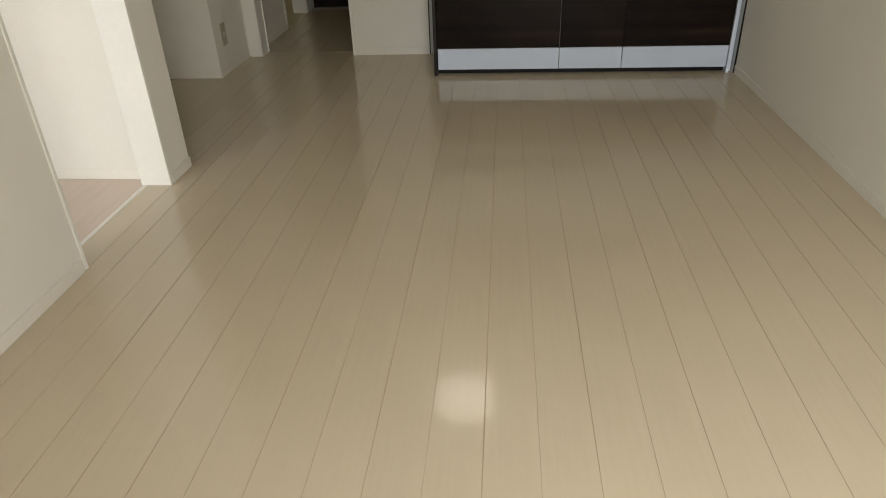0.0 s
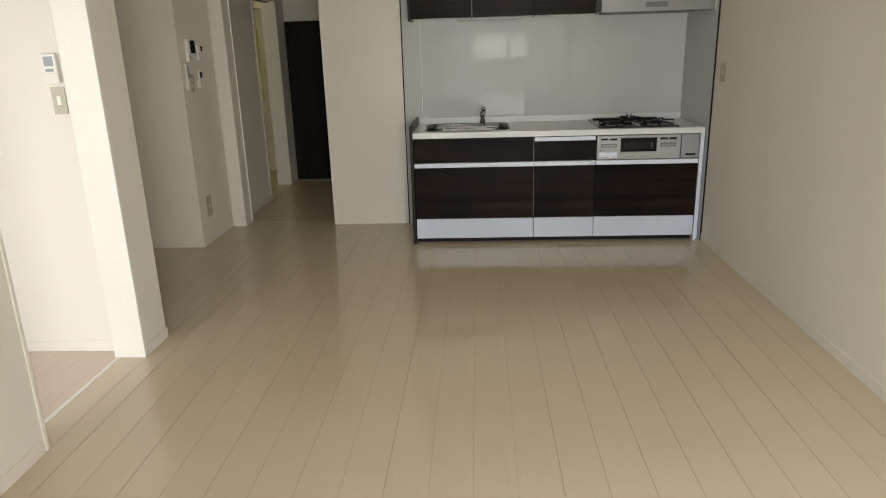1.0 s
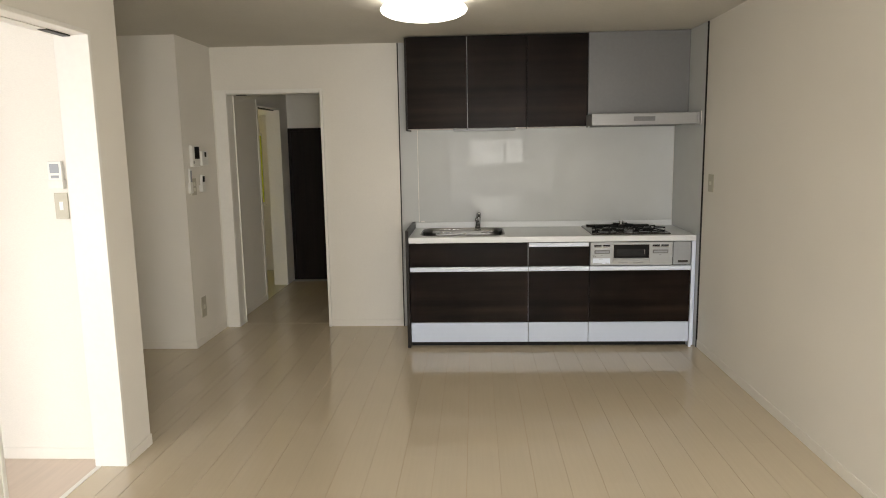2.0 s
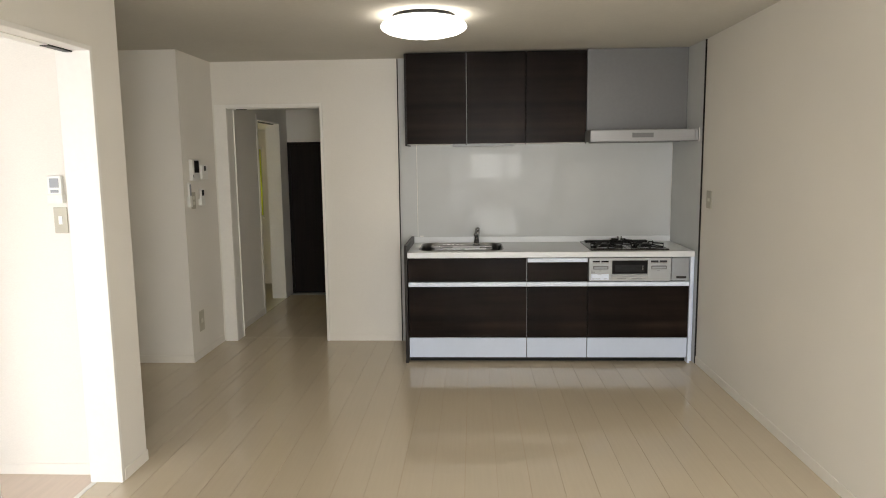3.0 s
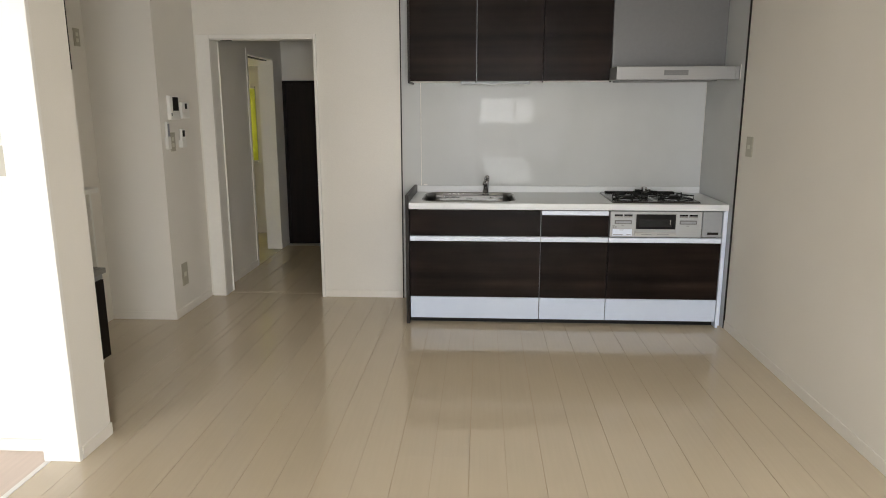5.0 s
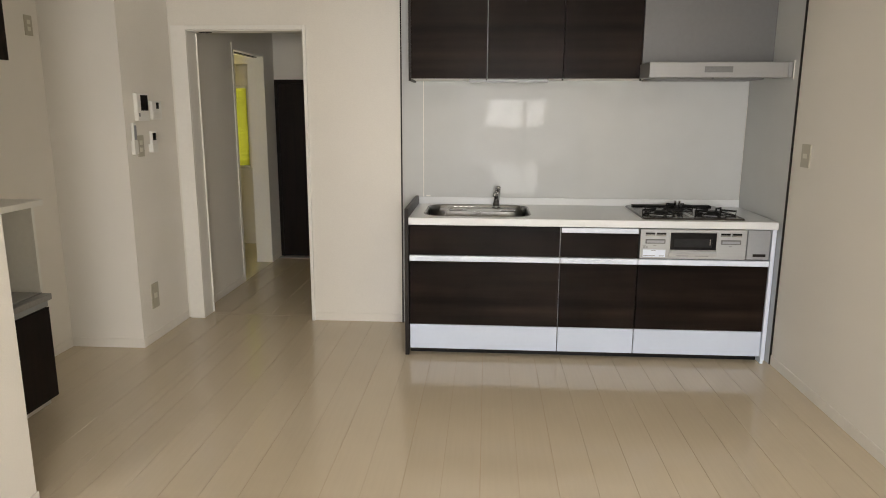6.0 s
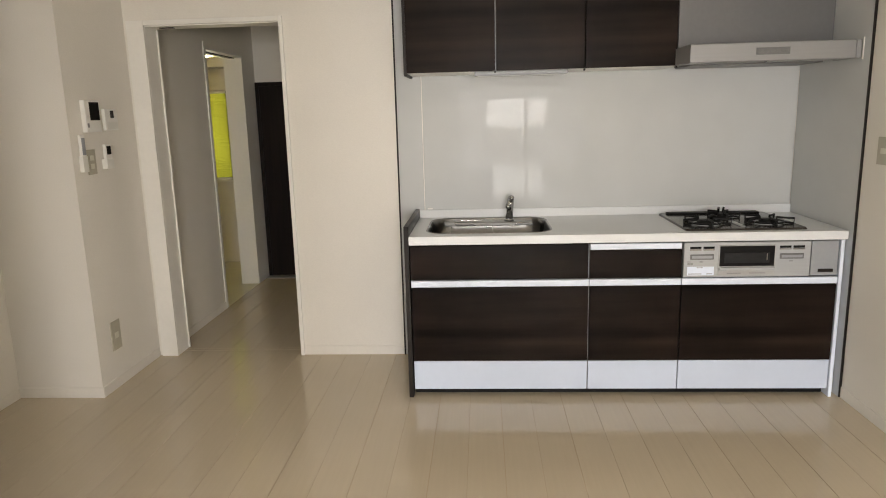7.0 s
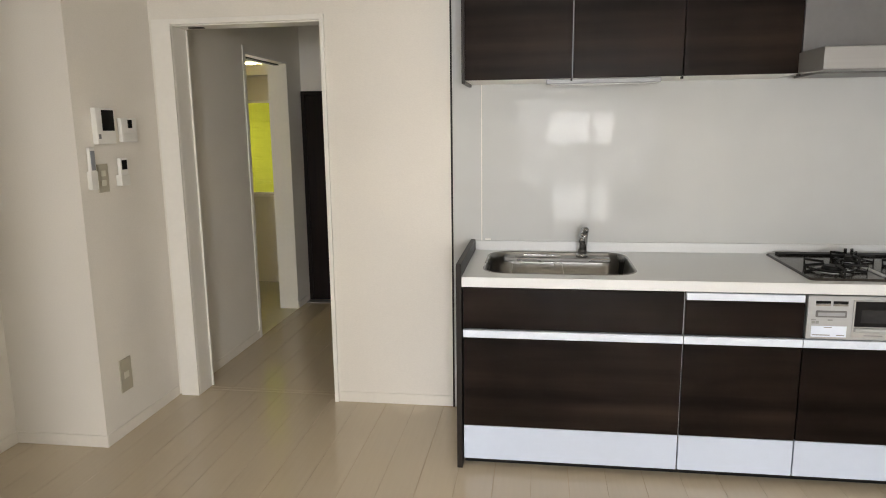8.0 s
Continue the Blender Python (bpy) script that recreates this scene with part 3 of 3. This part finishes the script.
burner(1.585, 0.215, 0.047)
burner(1.907, 0.215, 0.047)
burner(1.746, 0.43, 0.030)
for x in (1.732, 1.760):
    part("sensor", lathe(x, 0.452, [(0.0, CZ + 0.03), (0.007, CZ + 0.03), (0.007, CZ + 0.066), (0.0, CZ + 0.068)], 10), CHROME, hob)
part("centre_plate", boxes((1.734, 1.758, 0.11, 0.29, CZ + 0.0102, CZ + 0.014), bevel=0.001), SILVER, hob)
# hob front with grill
GX0, GX1, GZ0, GZ1, GY = 1.421, 2.047, 0.654, 0.835, FY - 0.004
body = part("front_panel", box(GX0, GX1, GY, 0.3, GZ0, GZ1, 0.003), SILVER, hob)
part("grill_door", box(1.591, 1.873, GY - 0.006, GY + 0.004, 0.666, 0.820, 0.003), STEELGREY, hob, "silver grill door")
part("grill_window", box(1.597, 1.867, GY - 0.0085, GY - 0.0055, 0.712, 0.816, 0.002), SCREEN, hob, "dark glass grill window")
part("grill_glass", box(1.619, 1.843, GY - 0.0095, GY - 0.008, 0.728, 0.782, 0.001), GRILLGLASS, hob)
# upright highlight on the glass, put in as a thin chrome bar
part("grill_glint", box(1.827, 1.832, GY - 0.0105, GY - 0.009, 0.742, 0.778, 0.0008), CHROME, hob)
part("grill_handle", box(1.595, 1.869, GY - 0.020, GY - 0.006, 0.689, 0.708, 0.005), SILVER, hob)
part("grill_slot", box(1.636, 1.706, GY - 0.008, GY - 0.005, 0.673, 0.677), PRINT, hob)
part("grill_slot", box(1.746, 1.826, GY - 0.008, GY - 0.005, 0.673, 0.677), PRINT, hob)
for x0 in (1.449, 1.893):
    for dx in (0.0, 0.066):
        part("display", box(x0 + dx, x0 + dx + 0.056, GY - 0.003, GY + 0.002, 0.803, 0.814, 0.001), SCREEN, hob)
        part("slot_edge", box(x0 + dx, x0 + dx + 0.056, GY - 0.004, GY + 0.002, 0.794, 0.802, 0.001), CHROME, hob)
    part("knob_panel", box(x0 + 0.002, x0 + 0.120, GY - 0.005, GY + 0.002, 0.746, 0.774, 0.004), DARKGREY, hob, "grey control panel")
    part("lamp_strip", box(x0 + 0.010, x0 + 0.112, GY - 0.0065, GY - 0.0045, 0.753, 0.767, 0.001), GREY, hob)
    part("marking", box(x0 + 0.05, x0 + 0.068, GY - 0.0025, GY + 0.002, 0.732, 0.737), PRINT, hob)
part("sticker", box(1.439, 1.573, GY - 0.0015, GY + 0.002, 0.664, 0.710, 0.0006), HANDLE, hob, "white label with grey print")
part("marking", boxes((1.443, 1.511, GY - 0.002, GY, 0.670, 0.674), (1.536, 1.566, GY - 0.002, GY, 0.670, 0.674), (1.486, 1.516, GY - 0.002, GY, 0.703, 0.706)), PRINT, hob)
part("marking", boxes((1.439, 1.451, GY - 0.0015, GY + 0.002, 0.719, 0.730), (1.454, 1.466, GY - 0.0015, GY + 0.002, 0.719, 0.730), (1.436, 1.454, GY - 0.0015, GY + 0.002, 0.733, 0.737)), PRINT, hob)

# ---- wall cabinets ----
CB, CF = 1.729, 0.345
for i, (x0, x1) in enumerate(((-0.006, 0.478), (0.482, 0.957), (0.957, 1.440))):
    wc = thing("wall_cabinet", ((x0 + x1) / 2, 0.55, CB), "dark wood wall cabinet reaching the ceiling", "kitchen cabinet", "wall cabinets over the worktop")
    part("carcass", box(x0 + 0.002, x1 - 0.001, CF + 0.022, KP - 0.001, CB + 0.004, H - 0.02), DARKEDGE, wc)
    part("door", box(x0 + 0.002, x1 - 0.002, CF, CF + 0.02, CB, H - 0.012, 0.0015), DARKWOOD, wc)
    part("underside", box(x0 + 0.002, x1 - 0.002, CF + 0.022, KP - 0.002, CB - 0.001, CB + 0.0035), CABWHITE, wc)
    part("hinge_cap", box(x1 - 0.006, x1 + 0.002, CF + 0.001, CF + 0.03, CB - 0.012, CB - 0.0015, 0.001), DARKEDGE, wc)
    if i == 0:
        part("side_panel", box(x0 - 0.014, x0 + 0.001, CF + 0.004, KP - 0.001, CB - 0.014, H - 0.012, 0.001), DARKEDGE, wc)
        part("gap_strip", box(x1 + 0.0005, x1 + 0.0035, CF + 0.003, CF + 0.018, CB + 0.001, H - 0.013), GREY, wc, "pale strip between doors")
slim = thing("under_cabinet_light", (0.615, 0.47, CB), "slim white lamp under the wall cabinets", "lamp")
part("housing", box(0.365, 0.868, CF + 0.012, CF + 0.10, CB - 0.024, CB - 0.0015, 0.004), GREY, slim)
part("diffuser", box(0.385, 0.85, CF + 0.018, CF + 0.094, CB - 0.028, CB - 0.0242, 0.001), PANEL, slim)

# range hood
hood = thing("range_hood", (1.84, 0.4, 1.72), "silver range hood with grey duct cover", "range hood")
part("canopy", prism_x(((0.085, 1.722), (0.080, 1.726), (0.080, 1.808), (0.086, 1.812), (KP - 0.002, 1.812), (KP - 0.002, 1.742), (0.12, 1.722)), 1.430, 2.216), HOODSILVER, hood)
part("duct_cover", box(1.442, 2.233, CF, KP - 0.002, 1.813, H - 0.004, 0.002), HOODGREY, hood, "plain grey duct cover panel")
part("filter", box(1.50, 2.17, 0.30, 0.60, 1.722, 1.7335, 0.002), DARKGREY, hood)
ctrl = part("control_panel", box(1.745, 1.905, 0.0765, 0.0815, 1.752, 1.786, 0.001), HOODGREY, hood, "grey control strip")
for k in range(5):
    part("button", box(1.757 + k * 0.028, 1.779 + k * 0.028, 0.0745, 0.0772, 1.763, 1.776, 0.001), DARKGREY, ctrl)
part("side_filler", box(2.2165, 2.236, 0.070, 0.30, 1.724, 1.808, 0.001), HOODSILVER, hood)
part("end_cap", box(RX - 0.017, RX - 0.012, 0.062, 0.0695, 1.716, 1.820, 0.001), PLASTIC, hood)
part("screw", lathe(1.80, 0.098, [(0.0, 1.712), (0.006, 1.713), (0.006, 1.7225)], 12), DARKGREY, hood)

# ---- ceiling lamp ----
LX, LY, LR = 0.240, -1.0, 0.26
lamp = thing("ceiling_lamp", (LX, LY, H), "round white ceiling lamp, switched on", "ceiling lamp")
part("base_ring", lathe(LX, LY, [(0.0, H - 0.001), (LR * 0.72, H - 0.001), (LR * 0.73, H - 0.016), (LR * 0.70, H - 0.020), (0.0, H - 0.020)], 48), BLACK, lamp, "dark thin base ring", True)
part("shade", lathe(LX, LY, [(LR * 0.71, H - 0.0195), (LR * 0.84, H - 0.028), (LR * 0.95, H - 0.045), (LR * 0.99, H - 0.058), (LR, H - 0.068), (LR * 0.97, H - 0.081), (LR * 0.85, H - 0.099), (LR * 0.62, H - 0.114), (LR * 0.33, H - 0.123), (0.0, H - 0.126)], 64), LAMPGLOW, lamp, "glowing white domed shade", True)

# ---- low cupboard in the nook ----
cup = thing("low_cupboard", (-1.97, -1.3, 0), "dark low cupboard with grey stone top", "cupboard")
CY0, CY1 = -1.765, -0.857
part("body", box(NX + 0.004, -1.785, CY0, CY1, 0.045, 0.535), DARKEDGE, cup)
part("plinth", box(NX + 0.004, -1.80, CY0, CY1 - 0.004, 0.0, 0.045), CABWHITE, cup)
for a, b in ((CY0, (CY0 + CY1) / 2), ((CY0 + CY1) / 2, CY1)):
    part("door", box(-1.784, -1.752, a + 0.002, b - 0.002, 0.05, 0.531, 0.0015), ENTRANCE, cup)
part("counter", box(NX + 0.004, -1.735, CY0, CY1 + 0.006, 0.570, 0.602, 0.003), STONE, cup, "grey stone counter")
part("rail", box(NX + 0.004, -1.758, CY0, CY1 + 0.002, 0.5335, 0.5695, 0.002), GREY, cup, "pale grey rail below the counter")
part("counter_lip", box(NX + 0.004, -1.775, CY0 + 0.01, CY1 - 0.01, 0.6025, 0.610, 0.002), STONE, cup)
shelf = thing("shelf_unit", (-1.99, -1.3, 0.610), "open white shelf unit on the low cupboard", "shelf")
part("side", box(NX + 0.004, -1.772, CY1 - 0.022, CY1 - 0.002, 0.6105, 1.0525, 0.0015), CABWHITE, shelf)
part("side", box(NX + 0.004, -1.772, CY0 + 0.002, CY0 + 0.022, 0.6105, 1.0525, 0.0015), CABWHITE, shelf)
part("back", box(NX + 0.004, NX + 0.012, CY0 + 0.024, CY1 - 0.024, 0.6105, 1.04), CABWHITE, shelf)
part("top", box(NX + 0.004, -1.742, CY0 + 0.002, CY1 + 0.03, 1.053, 1.083, 0.002), CABWHITE, shelf)
upc = thing("wall_cabinet", (-2.0, -1.35, 1.68), "dark wood wall cabinet above the low cupboard", "cupboard")
part("carcass", box(NX + 0.003, -1.781, CY0, -0.922, 1.757, H - 0.012), DARKEDGE, upc)
for a, b in ((CY0, -1.343), (-1.343, -0.922)):
    part("door", box(-1.780, -1.761, a + 0.002, b - 0.002, 1.752, H - 0.012, 0.0015), DARKWOOD, upc)

# ---- wall fittings ----


def plate_x(name, wx, y0, y1, z0, z1, label, category, keys=1, mat=BEIGE, side=1, t=0.007):
    """A switch or socket plate on a wall of constant x; side says where it faces."""
    a, b = sorted((wx + side * 0.0005, wx + side * t))
    u = thing(name, (wx, (y0 + y1) / 2, z0), label, category)
    part("plate", box(a, b, y0, y1, z0, z1, 0.002), mat, u)
    ym, h = (y0 + y1) / 2, (z1 - z0)
    w = (y1 - y0) * 0.2
    for k in range(keys):
        zc = z0 + h * (k + 1) / (keys + 1)
        a2, b2 = sorted((wx + side * t, wx + side * (t + 0.003)))
        part("rocker", box(a2, b2, ym - w, ym + w, zc - h * 0.10, zc + h * 0.10, 0.001), ROCKER, u)
    return u


X = SX
ic = thing("intercom", (X, 0.215, 1.462), "white video intercom with a dark screen", "intercom")
part("housing", box(X + 0.0005, X + 0.028, 0.120, 0.262, 1.459, 1.629, 0.004), PLASTIC, ic)
part("screen", box(X + 0.0275, X + 0.0295, 0.160, 0.252, 1.522, 1.619, 0.001), SCREEN, ic, "dark screen")
part("speaker", box(X + 0.0275, X + 0.029, 0.128, 0.146, 1.485, 1.507, 0.001), PRINT, ic)
part("button", lathe(0, 0, [(0.0, 0.0), (0.006, 0.0), (0.006, 0.003), (0.0, 0.003)], 12), GREY, ic).matrix_local = Matrix.Translation((0.0285, 0.0, 0.03)) @ Matrix.Rotation(radians(90), 4, "Y")
wh = thing("water_heater_panel", (X, 0.38, 1.467), "white water heater remote with small display", "remote panel")
part("housing", box(X + 0.0005, X + 0.022, 0.318, 0.450, 1.465, 1.584, 0.004), PLASTIC, wh)
part("screen", box(X + 0.0215, X + 0.0235, 0.372, 0.408, 1.534, 1.575, 0.001), SCREEN, wh)
part("flap", box(X + 0.0215, X + 0.0235, 0.330, 0.440, 1.472, 1.512, 0.001), CABWHITE, wh)
hs = thing("aircon_remote", (X, 0.09, 1.257), "white remote control in a wall holder", "remote")
part("body", box(X + 0.006, X + 0.022, 0.054, 0.096, 1.262, 1.447, 0.004), PLASTIC, hs)
part("holder", box(X + 0.0005, X + 0.0245, 0.051, 0.099, 1.252, 1.337, 0.003), CABWHITE, hs)
part("keys", box(X + 0.0215, X + 0.0235, 0.060, 0.090, 1.342, 1.432, 0.001), GREY, hs)
plate_x("light_switch", X, 0.122, 0.202, 1.232, 1.367, "beige two-way light switch plate", "light switch", 2)
rc = thing("aircon_remote", (X, 0.315, 1.257), "white remote control with dark display in holder", "remote")
part("body", box(X + 0.010, X + 0.028, 0.272, 0.335, 1.257, 1.389, 0.004), PLASTIC, rc)
part("holder", box(X + 0.0005, X + 0.032, 0.268, 0.339, 1.253, 1.307, 0.003), CABWHITE, rc)
part("display", box(X + 0.0275, X + 0.0295, 0.283, 0.325, 1.332, 1.379, 0.001), SCREEN, rc)
plate_x("wall_socket", X, 0.140, 0.234, 0.220, 0.39, "beige double wall socket near the floor", "socket", 1)
plate_x("light_switch", RX, -0.222, -0.120, 1.224, 1.352, "beige light switch plate beside the kitchen", "light switch", 1, side=-1)
plate_x("wall_socket", NX, -0.127, -0.060, 1.952, 2.068, "beige socket plate high on the nook wall", "socket", 2)

ry = -1.955
rr = thing("aircon_remote", (-1.505, ry, 1.41), "white remote control in a holder", "remote")
part("body", box(-1.545, -1.475, ry - 0.026, ry - 0.008, 1.415, 1.545, 0.004), PLASTIC, rr)
part("holder", box(-1.549, -1.471, ry - 0.03, ry - 0.0005, 1.41, 1.455, 0.003), CABWHITE, rr)
part("display", box(-1.533, -1.487, ry - 0.028, ry - 0.0255, 1.487, 1.532, 0.001), GREY, rr)
part("keys", box(-1.53, -1.49, ry - 0.028, ry - 0.0255, 1.462, 1.476, 0.001), GREY, rr)
rs = thing("light_switch", (-1.503, ry, 1.26), "beige light switch plate by the sliding door", "light switch")
part("plate", box(-1.537, -1.469, ry - 0.007, ry - 0.0005, 1.262, 1.39, 0.002), BEIGE, rs)
part("rocker", box(-1.513, -1.493, ry - 0.010, ry - 0.007, 1.305, 1.347, 0.001), PLASTIC, rs)
clip = thing("panel_clip", (0.085, KP, 0.945), "tiny white plastic clip on the kitchen panel", "clip")
part("clip", box(0.062, 0.094, KP - 0.006, KP - 0.0005, 0.936, 0.945, 0.002), PLASTIC, clip)

# ---- floor planks ----
PW, PL, X0 = 0.1618, 1.86, 0.481


def plank_mesh(w, length, cache={}):
    key = (round(w, 4), round(length, 4))
    if key not in cache:
        bm = box(0, w, 0, length, -0.0021, 0.0)
        top = [e for e in bm.edges if all(v.co.z > -0.001 for v in e.verts) and abs(e.verts[0].co.x - e.verts[1].co.x) < 1e-6]
        bmesh.ops.bevel(bm, geom=top, offset=0.0005, segments=1, affect="EDGES")
        me = bpy.data.meshes.new("plank")
        bm.to_mesh(me)
        bm.free()
        me.materials.append(PLANK)
        cache[key] = me
    return cache[key]


def lay(x0, x1, y0, y1):
    """Planks along y between those bounds; every second joint is the wider board joint."""
    k = math.floor((x0 - X0) / PW)
    while X0 + k * PW < x1:
        ga, gb = (0.0011, 0.0005) if k % 2 == 0 else (0.0005, 0.0011)
        a, b = max(X0 + k * PW + ga, x0), min(X0 + (k + 1) * PW - gb, x1)
        board = k // 2
        y = SY - 2.0 + ((board * 0.618) % 1.0) * PL
        while y < y1:
            c, d = max(y, y0), min(y + PL, y1)
            if d - c > 0.02 and b - a > 0.005:
                ob = new("plank", plank_mesh(b - a, d - c))
                ob.location = (a, c, 0)
                ob.parent = living_floor
            y += PL
        k += 1


lay(PX + 0.001, RX - 0.001, SY + 0.002, BY - 0.001)
lay(NX + 0.001, PX - 0.001, -1.777, -0.001)
lay(SX + 0.001, PX - 0.001, -0.001, BY - 0.001)
lay(DL + 0.002, DR - 0.007, BY - 0.001, BY + 0.0845)
lay(HX + 0.001, -0.681, BY + 0.126, 2.775)
